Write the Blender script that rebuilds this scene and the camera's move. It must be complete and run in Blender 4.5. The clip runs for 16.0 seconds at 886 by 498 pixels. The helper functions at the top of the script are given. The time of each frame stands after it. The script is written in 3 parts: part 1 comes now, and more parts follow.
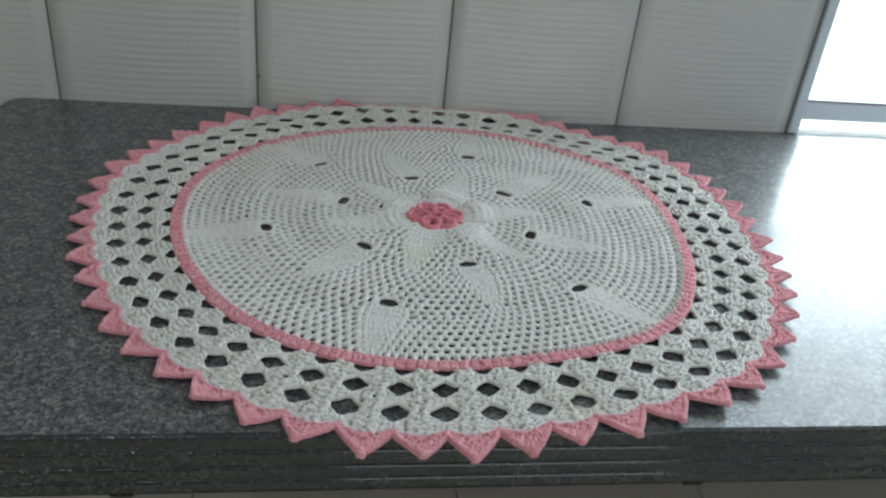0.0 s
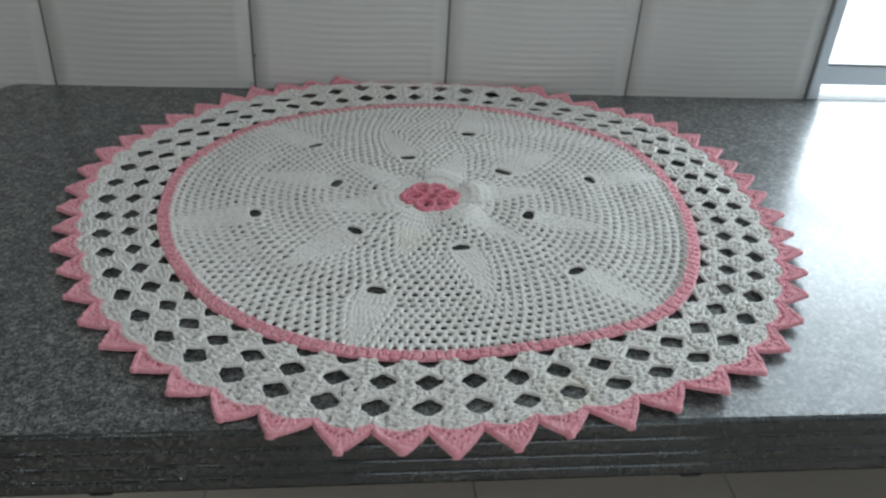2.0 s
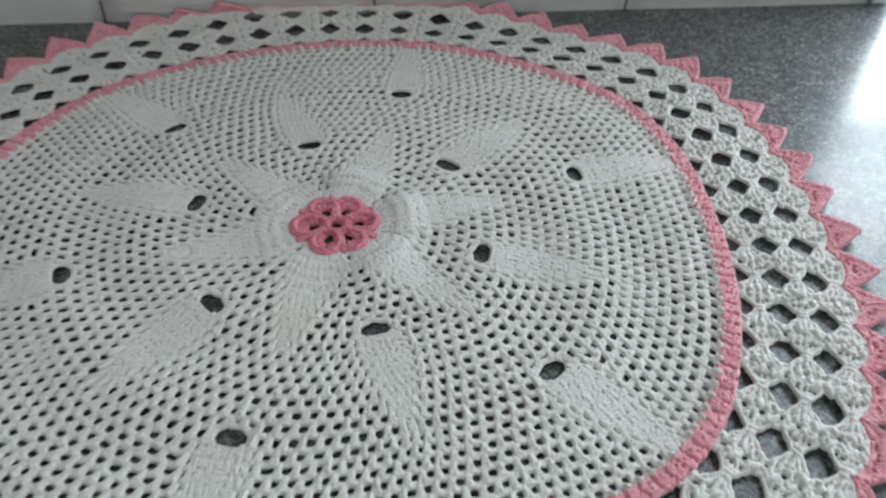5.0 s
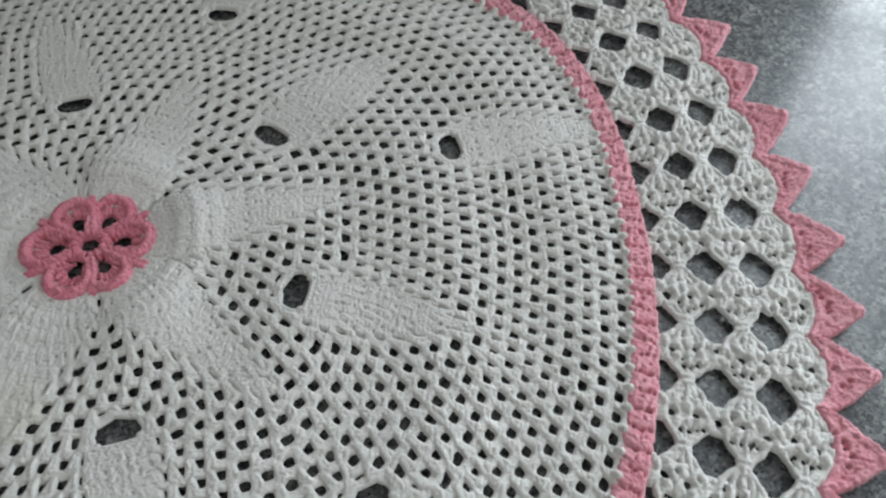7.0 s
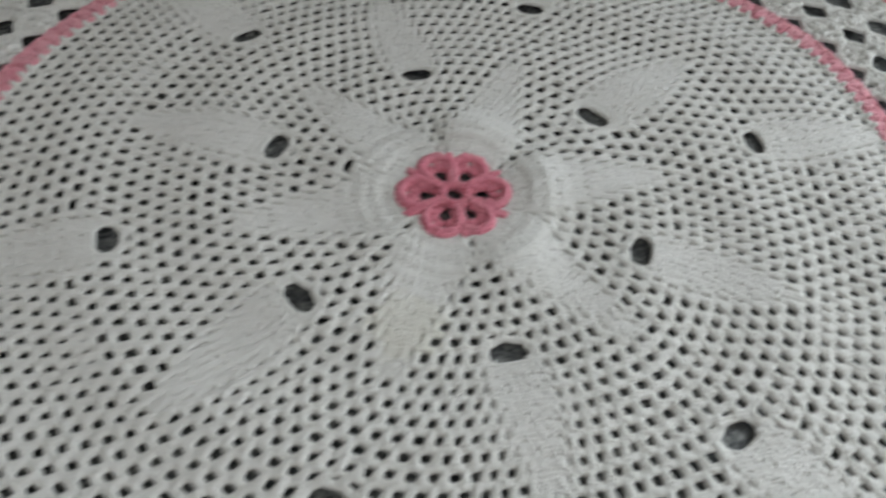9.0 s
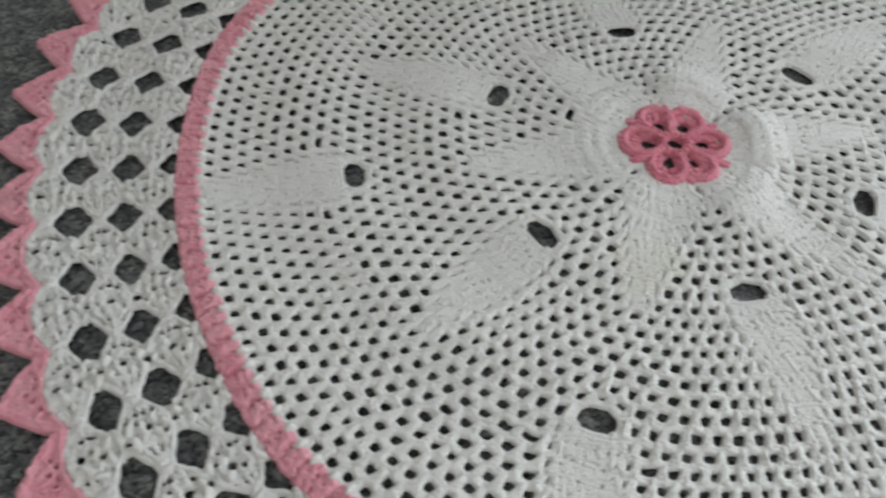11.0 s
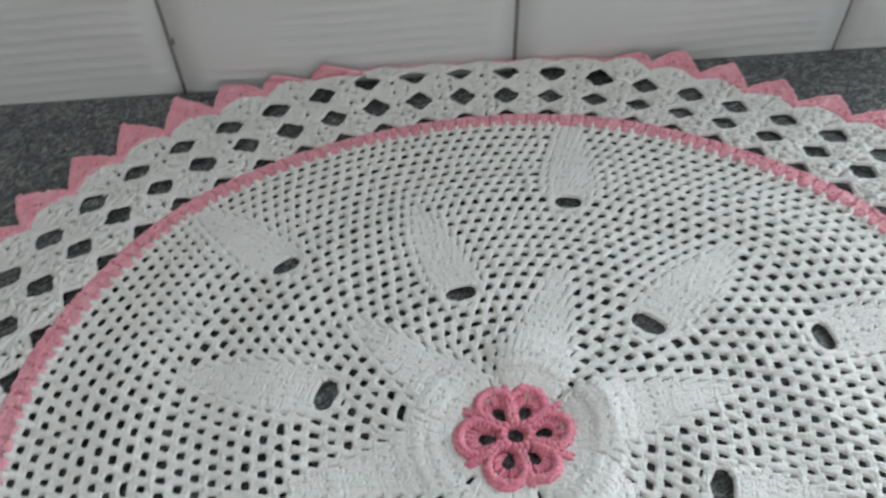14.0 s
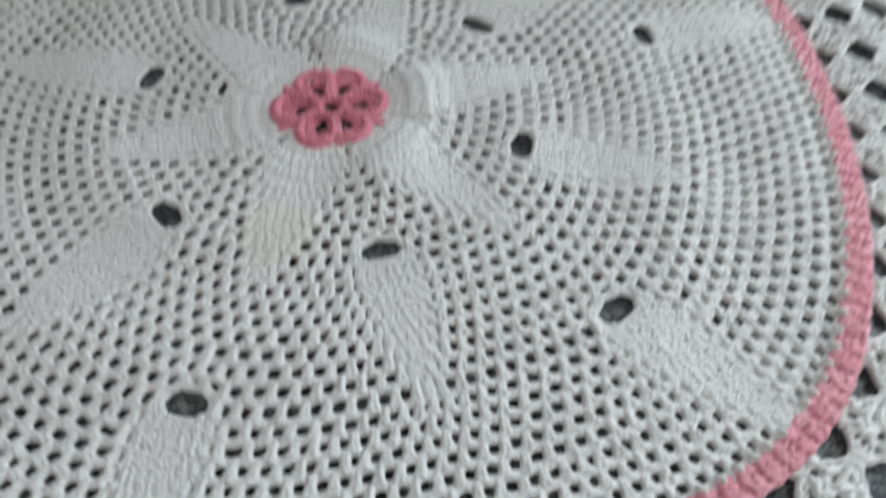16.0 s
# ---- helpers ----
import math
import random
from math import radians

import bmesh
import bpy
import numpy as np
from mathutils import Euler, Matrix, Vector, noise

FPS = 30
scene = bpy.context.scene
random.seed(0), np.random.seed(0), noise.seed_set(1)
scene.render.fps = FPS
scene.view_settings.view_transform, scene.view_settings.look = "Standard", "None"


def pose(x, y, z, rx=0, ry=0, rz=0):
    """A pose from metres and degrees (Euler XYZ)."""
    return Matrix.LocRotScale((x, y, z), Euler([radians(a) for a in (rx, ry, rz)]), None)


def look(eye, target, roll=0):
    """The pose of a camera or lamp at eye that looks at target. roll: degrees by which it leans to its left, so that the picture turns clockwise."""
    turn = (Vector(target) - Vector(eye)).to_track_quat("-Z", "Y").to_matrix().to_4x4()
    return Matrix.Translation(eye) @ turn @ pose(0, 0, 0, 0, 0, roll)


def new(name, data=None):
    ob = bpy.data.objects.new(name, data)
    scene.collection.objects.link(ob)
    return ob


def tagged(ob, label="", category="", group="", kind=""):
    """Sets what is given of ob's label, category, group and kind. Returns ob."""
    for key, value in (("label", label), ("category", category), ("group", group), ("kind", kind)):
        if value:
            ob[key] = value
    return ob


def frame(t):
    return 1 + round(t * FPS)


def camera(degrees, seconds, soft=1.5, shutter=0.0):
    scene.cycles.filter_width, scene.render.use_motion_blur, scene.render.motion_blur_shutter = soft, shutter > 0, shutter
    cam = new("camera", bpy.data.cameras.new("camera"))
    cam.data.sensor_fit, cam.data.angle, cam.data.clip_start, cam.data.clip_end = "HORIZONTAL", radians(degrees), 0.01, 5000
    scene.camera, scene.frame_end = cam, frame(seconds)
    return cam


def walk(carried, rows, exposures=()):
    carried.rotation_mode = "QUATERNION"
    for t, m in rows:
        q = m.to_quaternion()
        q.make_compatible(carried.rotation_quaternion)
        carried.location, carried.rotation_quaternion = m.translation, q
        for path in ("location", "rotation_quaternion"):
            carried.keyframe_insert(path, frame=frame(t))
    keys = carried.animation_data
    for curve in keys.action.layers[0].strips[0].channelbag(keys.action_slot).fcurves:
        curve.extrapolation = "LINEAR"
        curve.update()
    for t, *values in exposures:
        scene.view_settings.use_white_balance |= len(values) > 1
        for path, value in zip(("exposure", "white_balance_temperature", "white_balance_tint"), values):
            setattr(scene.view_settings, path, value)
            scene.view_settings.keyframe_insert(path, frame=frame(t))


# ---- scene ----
cam = camera(58.3, 16.0, soft=2.4, shutter=0.7)
PATH = [
    (0, (-0.13, -0.865, 0.447), (0.155, 0.857, -0.53), 5.9),
    (0.5, (-0.128, -0.863, 0.456), (0.153, 0.85, -0.537), 5.0),
    (1, (-0.12, -0.856, 0.45), (0.148, 0.855, -0.55), 4.3),
    (1.5, (-0.107, -0.848, 0.45), (0.154, 0.848, -0.577), 4.0),
    (2, (-0.085, -0.838, 0.448), (0.124, 0.854, -0.598), 3.6),
    (2.5, (-0.039, -0.799, 0.449), (0.081, 0.877, -0.636), 1.9),
    (3, (-0.008, -0.756, 0.444), (0.125, 0.88, -0.699), 3.1),
    (3.2, (-0.006, -0.74, 0.439), (0.106, 0.885, -0.721), 2.9),
    (5.3, (0.024, -0.437, 0.411), (0.251, 0.948, -1.014), 2.8),
    (5.5, (0.057, -0.408, 0.402), (0.279, 0.924, -1.074), 2.7),
    (6, (0.116, -0.348, 0.383), (0.404, 0.894, -1.158), 3.8),
    (6.5, (0.141, -0.305, 0.374), (0.368, 0.891, -1.212), 2.6),
    (7, (0.144, -0.277, 0.365), (0.364, 0.86, -1.265), 3.8),
    (7.5, (0.132, -0.263, 0.362), (0.336, 0.858, -1.281), 4.4),
    (8, (0.097, -0.27, 0.365), (0.27, 0.869, -1.27), 5.6),
    (8.5, (0.029, -0.297, 0.373), (0.203, 0.892, -1.226), 5.6),
    (9, (-0.045, -0.324, 0.374), (0.11, 0.879, -1.216), 6.6),
    (9.5, (-0.089, -0.342, 0.36), (0.031, 0.832, -1.254), 5.6),
    (9.7, (-0.089, -0.344, 0.359), (0.042, 0.818, -1.264), 5.7),
    (11.8, (-0.194, -0.366, 0.373), (-0.175, 0.84, -1.222), 4.2),
    (12, (-0.191, -0.355, 0.377), (-0.147, 0.852, -1.216), 4.7),
    (12.5, (-0.172, -0.303, 0.4), (-0.136, 0.958, -1.151), 4.4),
    (13, (-0.119, -0.265, 0.412), (-0.144, 1.028, -1.113), 0.5),
    (13.5, (-0.072, -0.236, 0.422), (-0.057, 1.08, -1.084), -1.1),
    (14, (-0.052, -0.231, 0.424), (0.022, 1.114, -1.054), -1.9),
    (14.5, (-0.052, -0.296, 0.431), (0.136, 1.097, -0.991), 0.0),
    (15, (-0.055, -0.371, 0.431), (0.188, 1.031, -0.974), 1.7),
    (15.3, (-0.031, -0.37, 0.436), (0.163, 1.061, -0.972), 1.6),
    (15.5, (0.005, -0.37, 0.399), (0.171, 1.031, -1.019), 0.9),
    (15.7, (0.013, -0.374, 0.366), (0.231, 0.953, -1.108), 3.1),
    (16, (0.03, -0.368, 0.335), (0.16, 0.841, -1.253), 0.7),
]
walk(cam, [(t, look(eye, target, roll)) for t, eye, target, roll in PATH], [(0, -0.56, 6380, 6), (1, -0.60, 6380, 7), (2, -0.60, 6380, 8), (2.5, -0.46, 6380, 8), (3.2, -0.41, 6380, 9), (5.5, -0.61, 6500, 10), (6.5, -0.75, 6600, 12), (8, -0.65, 6650, 12), (9.5, -0.52, 6700, 12), (12, -0.23, 6600, 13), (13.5, -0.17, 6480, 11), (14.3, -0.15, 6440, 11), (15, -0.27, 6420, 11), (15.5, -0.28, 6480, 12), (16, -0.41, 6480, 13)])

# ---- world and light ----
world = bpy.data.worlds.new("overcast_sky")
scene.world = world
world.use_nodes = True
wn = world.node_tree
sky = wn.nodes.new("ShaderNodeTexSky")
sky.sky_type = "NISHITA"
sky.sun_disc = False
sky.sun_elevation, sky.sun_rotation = radians(52), radians(150)
sky.altitude, sky.air_density, sky.dust_density = 300, 1.0, 4.0
wn.links.new(sky.outputs[0], wn.nodes["Background"].inputs[0])
wn.nodes["Background"].inputs[1].default_value = 0.15

sun = new("sun", bpy.data.lights.new("sun", "SUN"))
sun.data.energy, sun.data.angle, sun.data.color = 1.0, radians(12), (1.0, 0.96, 0.9)
sun.matrix_world = look((0, 0, 5), (1.2, -4.5, 0))


def area_lamp(name, eye, target, w, h, watts, colour):
    lamp = new(name, bpy.data.lights.new(name, "AREA"))
    lamp.data.shape, lamp.data.size, lamp.data.size_y = "RECTANGLE", w, h
    lamp.data.energy, lamp.data.color = watts, colour
    lamp.matrix_world = look(eye, target)
    return lamp


# daylight by the window in the tiled wall, an added fill from an unseen side behind the camera, and the ceiling tube
# that shines in the edge of the counter
# (the sky in the window is brightest above the horizon and darkens upwards)
for z0, z1, watts in ((0.0, 0.172, 10.8), (0.216, 0.41, 8.9), (0.41, 1.25, 16.2)):
    area_lamp("window_daylight", (1.318, 0.362, (z0 + z1) / 2), (1.318, -1.0, (z0 + z1) / 2), 1.264, z1 - z0, watts, (0.835, 0.938, 1.005))
area_lamp("sky_behind_window", (1.305, 0.42, 0.623), (1.305, -1.0, 0.623), 1.29, 1.254, 24, (0.835, 0.938, 1.005))
area_lamp("unseen_room_fill", (0.6, -2.68, 0.75), (0.6, 0.3, 0.7), 1.3, 1.1, 7.5, (1.0, 0.97, 0.92))
area_lamp("ceiling_tube_light", (-1.10, -1.10, 1.715), (-1.10, -1.10, 0.0), 1.2, 0.014, 6.5, (1.0, 0.99, 0.97))


# ---- materials ----
def material(name):
    m = bpy.data.materials.new(name)
    m.use_nodes = True
    return m, m.node_tree, m.node_tree.nodes["Principled BSDF"]


def node(nt, kind, **inputs):
    n = nt.nodes.new(kind)
    for k, v in inputs.items():
        n.inputs[k.replace("_", " ")].default_value = v
    return n


def ramp(nt, source, stops):
    n = nt.nodes.new("ShaderNodeValToRGB")
    while len(n.color_ramp.elements) < len(stops):
        n.color_ramp.elements.new(0.5)
    for e, (p, c) in zip(n.color_ramp.elements, stops):
        e.position, e.color = p, (*c, 1)
    nt.links.new(source, n.inputs[0])
    return n.outputs[0]


def mix(nt, fac, a, b, kind="MIX"):
    n = nt.nodes.new("ShaderNodeMix")
    n.data_type, n.blend_type = "RGBA", kind
    for sock, v in ((n.inputs[0], fac), (n.inputs[6], a), (n.inputs[7], b)):
        if isinstance(v, (int, float)):
            sock.default_value = v
        elif isinstance(v, tuple):
            sock.default_value = (*v, 1)
        else:
            nt.links.new(v, sock)
    return n.outputs[2]


def coords(nt):
    return nt.nodes.new("ShaderNodeTexCoord").outputs["Object"]


def noise_out(nt, vec, scale, detail=4.0, rough=0.55):
    n = node(nt, "ShaderNodeTexNoise", Scale=scale, Detail=detail, Roughness=rough)
    nt.links.new(vec, n.inputs["Vector"])
    return n.outputs["Fac"]


def bump(nt, bsdf, height, strength, distance):
    b = node(nt, "ShaderNodeBump", Strength=strength, Distance=distance)
    nt.links.new(height, b.inputs["Height"])
    nt.links.new(b.outputs[0], bsdf.inputs["Normal"])


def yarn(name, colour, pale, stains=(), sheen=0.25):
    m, nt, b = material(name)
    v = coords(nt)
    tone = mix(nt, ramp(nt, noise_out(nt, v, 95), [(0.3, (0, 0, 0)), (0.7, (1, 1, 1))]), colour, pale)
    for x, y, r in stains:
        away = nt.nodes.new("ShaderNodeVectorMath")
        away.operation = "DISTANCE"
        away.inputs[1].default_value = (x, y, 0.003)
        nt.links.new(v, away.inputs[0])
        ragged = nt.nodes.new("ShaderNodeMath")
        ragged.operation = "MULTIPLY_ADD"
        ragged.inputs[1].default_value = -r * 2.2
        nt.links.new(noise_out(nt, v, 60, 3), ragged.inputs[0])
        nt.links.new(away.outputs["Value"], ragged.inputs[2])
        spot = ramp(nt, ragged.outputs[0], [(0.0, (0.17, 0.17, 0.17)), (r * 0.35, (0, 0, 0))])
        tone = mix(nt, spot, tone, (0.72, 0.68, 0.46))
    nt.links.new(tone, b.inputs["Base Color"])
    b.inputs["Roughness"].default_value = 0.88
    b.inputs["Specular IOR Level"].default_value = 0.25
    b.inputs["Sheen Weight"].default_value = sheen
    bump(nt, b, noise_out(nt, v, 650, 5.0, 0.7), 0.7, 0.0010)
    return m


YARN_WHITE = yarn("white_cotton_yarn", (0.745, 0.742, 0.71), (0.80, 0.797, 0.772), ((-0.03, -0.096, 0.016), (0.09, -0.345, 0.016), (-0.405, 0.0, 0.014), (0.012, 0.288, 0.009)))
# one pink yarn twice: coloured paler for glare on the edging, deeper for the shaded flower
YARN_PINK_LIT = yarn("lit_pink_yarn", (0.77, 0.295, 0.36), (0.85, 0.42, 0.48), sheen=0.3)
YARN_PINK_SHADED = yarn("shaded_pink_yarn", (0.745, 0.215, 0.295), (0.81, 0.31, 0.38))


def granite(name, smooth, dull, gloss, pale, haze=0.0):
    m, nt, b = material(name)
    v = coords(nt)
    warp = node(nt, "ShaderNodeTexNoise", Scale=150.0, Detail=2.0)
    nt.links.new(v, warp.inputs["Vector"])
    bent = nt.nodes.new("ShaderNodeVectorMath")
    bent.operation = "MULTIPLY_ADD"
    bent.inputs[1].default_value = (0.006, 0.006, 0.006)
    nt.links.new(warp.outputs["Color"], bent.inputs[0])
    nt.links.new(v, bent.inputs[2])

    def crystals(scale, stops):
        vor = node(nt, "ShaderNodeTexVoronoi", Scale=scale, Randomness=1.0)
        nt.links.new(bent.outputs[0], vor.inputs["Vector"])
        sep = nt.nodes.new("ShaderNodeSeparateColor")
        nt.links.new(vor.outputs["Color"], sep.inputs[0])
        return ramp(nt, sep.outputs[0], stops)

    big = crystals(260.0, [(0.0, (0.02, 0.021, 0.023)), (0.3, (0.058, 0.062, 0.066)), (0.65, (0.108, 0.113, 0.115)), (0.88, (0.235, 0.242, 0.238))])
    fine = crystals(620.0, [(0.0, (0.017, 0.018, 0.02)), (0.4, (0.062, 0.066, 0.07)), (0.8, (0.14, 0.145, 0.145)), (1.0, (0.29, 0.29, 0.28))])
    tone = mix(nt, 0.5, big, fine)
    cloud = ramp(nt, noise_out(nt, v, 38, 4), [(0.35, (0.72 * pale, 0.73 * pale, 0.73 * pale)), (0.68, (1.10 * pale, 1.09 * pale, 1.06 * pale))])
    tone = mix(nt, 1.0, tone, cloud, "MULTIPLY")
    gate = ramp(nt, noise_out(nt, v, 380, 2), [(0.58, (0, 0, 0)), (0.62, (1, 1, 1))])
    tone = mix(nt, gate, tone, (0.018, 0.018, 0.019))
    nt.links.new(tone, b.inputs["Base Color"])
    b.inputs["Specular IOR Level"].default_value = gloss
    # blue of the daylight's reflection, put into the stone as a tint
    b.inputs["Specular Tint"].default_value = (0.86, 0.95, 1.0, 1)
    polish = ramp(nt, noise_out(nt, v, 22, 5), [(0.3, (smooth, smooth, smooth)), (0.75, (dull, dull, dull))])
    if haze:
        # wiped stone: a clear polish over a hazier one
        nt.links.new(polish, b.inputs["Coat Roughness"])
        b.inputs["Coat Weight"].default_value = 0.85
        b.inputs["Coat IOR"].default_value = 1.34
        b.inputs["Roughness"].default_value = haze
    else:
        nt.links.new(polish, b.inputs["Roughness"])
    bump(nt, b, noise_out(nt, v, 260, 3), 0.02, 0.0004)
    return m


def plain(name, colour, other, rough, scale=6.0, metal=0.0, relief=0.06):
    m, nt, b = material(name)
    v = coords(nt)
    nt.links.new(mix(nt, noise_out(nt, v, scale), colour, other), b.inputs["Base Color"])
    b.inputs["Roughness"].default_value, b.inputs["Metallic"].default_value = rough, metal
    bump(nt, b, noise_out(nt, v, scale * 30, 3), relief, 0.001)
    return m


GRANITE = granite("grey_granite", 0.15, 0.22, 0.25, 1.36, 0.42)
# same stone, glossier, its colour darkened for the shade on the front face
GRANITE_EDGE_SHADED = granite("shaded_polished_granite_edge", 0.03, 0.05, 0.95, 0.28)
TILE = plain("white_glazed_tile", (0.63, 0.64, 0.635), (0.68, 0.69, 0.68), 0.3, 5)
ROOM_PAINT = plain("beige_wall_paint", (0.44, 0.42, 0.39), (0.50, 0.48, 0.45), 0.8, 3)
GROUT = plain("grey_grout", (0.17, 0.172, 0.165), (0.27, 0.265, 0.25), 0.9, 40)
PLASTER = plain("white_painted_plaster", (0.74, 0.74, 0.72), (0.8, 0.8, 0.78), 0.8, 3)
FLOOR_TILE = plain("beige_floor_tile", (0.60, 0.56, 0.50), (0.68, 0.64, 0.58), 0.35, 4)
ALUMINIUM = plain("grey_painted_aluminium", (0.68, 0.76, 0.84), (0.74, 0.82, 0.90), 0.35, 12, 0.0)
RUBBER = plain("dark_window_seal", (0.20, 0.21, 0.22), (0.26, 0.27, 0.28), 0.7, 30)
BLACK = plain("black_painted_steel", (0.012, 0.012, 0.012), (0.03, 0.03, 0.03), 0.45, 25)


def glass():
    m, nt, b = material("clear_window_glass")
    b.inputs["Transmission Weight"].default_value = 1.0
    b.inputs["Roughness"].default_value, b.inputs["IOR"].default_value = 0.0, 1.45
    return m


GLASS = glass()


# ---- mesh helpers ----
def link(name, me, mat, parent=None, label="", smooth=False):
    me.materials.append(mat)
    if smooth:
        me.polygons.foreach_set("use_smooth", [True] * len(me.polygons))
    ob = new(name, me)
    if parent:
        ob.parent = parent
    return tagged(ob, label)


def part(name, bm, mat, parent=None, label="", smooth=False):
    me = bpy.data.meshes.new(name)
    bm.to_mesh(me)
    bm.free()
    return link(name, me, mat, parent, label, smooth)


def box(bm, x0, x1, y0, y1, z0, z1, bevel=0.0):
    made = bmesh.ops.create_cube(bm, size=1.0)["verts"]
    for v in made:
        v.co = ((x0 + x1) / 2 + v.co.x * (x1 - x0), (y0 + y1) / 2 + v.co.y * (y1 - y0), (z0 + z1) / 2 + v.co.z * (z1 - z0))
    if bevel:
        edges = list({e for v in made for e in v.link_edges})
        bmesh.ops.bevel(bm, geom=edges, offset=bevel, segments=2, affect="EDGES", profile=0.5)
    return bm


def structure(name, label, category, mat, *boxes, bevel=0.0):
    bm = bmesh.new()
    for b in boxes:
        box(bm, *b, bevel=bevel)
    return tagged(part(name, bm, mat), label, category, kind="structure")


# ---- room ----
WALL_Y, FLOOR_Z, CEIL_Z = 0.371, -0.82, 1.78
X0, X1, Y0 = -2.2, 2.3, -2.7
WX0, WX1, WZ1 = 0.664, 1.95, 1.25
TY = WALL_Y + 0.009
GY = TY - 0.0055   # face of the grout, a little behind that of the tiles

wall_north = structure("wall_north", "white tiled kitchen wall behind the counter", "wall", GROUT,
                       (X0, WX0, GY, TY + 0.14, FLOOR_Z, CEIL_Z), (WX1, X1, GY, TY + 0.14, FLOOR_Z, CEIL_Z),
                       (WX0, WX1, GY, TY + 0.14, FLOOR_Z, -0.031), (WX0, WX1, GY, TY + 0.14, WZ1, CEIL_Z))
# out of view; its opening is added to go with the room's fill lamp
structure("wall_south", "unseen plain beige painted wall with an opening added for the fill light", "wall", ROOM_PAINT,
          (X0, -0.1, Y0 - 0.14, Y0, FLOOR_Z, CEIL_Z), (1.3, X1, Y0 - 0.14, Y0, FLOOR_Z, CEIL_Z),
          (-0.1, 1.3, Y0 - 0.14, Y0, FLOOR_Z, 0.15), (-0.1, 1.3, Y0 - 0.14, Y0, 1.35, CEIL_Z))
structure("wall_west", "plain beige painted side wall", "wall", ROOM_PAINT, (X0 - 0.14, X0, Y0 - 0.14, TY + 0.14, FLOOR_Z, CEIL_Z))
structure("wall_east", "plain beige painted side wall", "wall", ROOM_PAINT, (X1, X1 + 0.14, Y0 - 0.14, TY + 0.14, FLOOR_Z, CEIL_Z))
structure("ceiling", "plain white painted ceiling", "ceiling", PLASTER, (X0 - 0.14, X1 + 0.14, Y0 - 0.14, TY + 0.14, CEIL_Z, CEIL_Z + 0.1))
ceiling_light = tagged(new("ceiling_light"), "white ceiling batten with one fluorescent tube", "ceiling light")
part("housing", box(bmesh.new(), -1.72, -0.48, -1.14, -1.06, CEIL_Z - 0.045, CEIL_Z - 0.001, 0.004), PLASTER, ceiling_light)
floor = structure("floor", "beige ceramic tiled kitchen floor with thin dark joints", "floor", GROUT,
                  (X0 - 0.14, X1 + 0.14, Y0 - 0.14, TY + 0.14, FLOOR_Z - 0.1, FLOOR_Z - 0.003))
structure("ground", "pale ground outside the window", "ground", PLASTER, (-300, 300, -300, 400, FLOOR_Z - 0.5, FLOOR_Z - 0.4))


# ---- counter ----
SLAB_Z = -0.0035
CX0, CX1, CYF, CYB, CT = -0.618, 2.0, -0.3755, WALL_Y - 0.0007, -0.0575


def slab(profile, stations, caps=True):
    """Sweeps a section in y and z along x; each station pulls the back in to round the free corner."""
    bm = bmesh.new()
    rings = [[bm.verts.new((x, min(y, CYB - pull) if y > 0 else max(y, CYF - 0.012 + pull), z)) for y, z in profile] for x, pull in stations]
    n = len(profile)
    for a, b in zip(rings, rings[1:]):
        for i in range(n):
            bm.faces.new((a[i], b[i], b[(i + 1) % n], a[(i + 1) % n]))
    if caps:
        bm.faces.new(rings[0])
        bm.faces.new(rings[-1][::-1])
    bmesh.ops.recalc_face_normals(bm, faces=bm.faces)
    return bm


def counter():
    """A slab, and the strip along its front moulded in narrow beads."""
    top = tagged(new("countertop"), "polished dark grey granite countertop with a moulded front edge", "countertop")
    top.location.z = SLAB_Z
    cut, join = 0.03, CYF + 0.0011
    ends = [(CX0, cut)] + [(CX0 + cut * (1 - math.cos(a)), cut * (1 - math.sin(a))) for a in np.linspace(0.25, math.pi / 2, 6)] + [(0.0, 0), (1.0, 0), (CX1, 0)]
    part("slab", slab([(CYB, -0.03), (CYB, -0.0004), (CYB - 0.0004, 0.0), (join, 0.0), (join, -0.03)], ends), GRANITE, top)
    prof = [(join - 0.0001, CT), (join - 0.0001, 0.0)]
    tops = (0.0, -0.0158, -0.0316, -0.0446, CT)
    for i, (top_z, low) in enumerate(zip(tops, tops[1:])):
        out = CYF - 0.0035 - 0.0012 * i
        for a in np.linspace(0.0, math.pi / 2, 10):
            prof.append((out + (0.0045 if i == 0 else 0.0034) * (1 - math.sin(a)), top_z - 0.0036 * (1 - math.cos(a))))
        prof.append((out - 0.0001, low + 0.0045))
        for a in np.linspace(0.3, math.pi / 2, 5):
            prof.append((out + 0.0006 * (1 - math.cos(a)), low + 0.0042 - 0.0042 * math.sin(a)))
    prof.append((CYF - 0.0072, CT))
    part("front_edge", slab(prof, [(CX0 + 0.002, 0), (-0.3, 0), (0.0, 0), (1.0, 0), (CX1, 0)], False), GRANITE_EDGE_SHADED, top, "polished granite edge moulded in narrow beads, coloured darker for its shade", True)
    return top


counter()


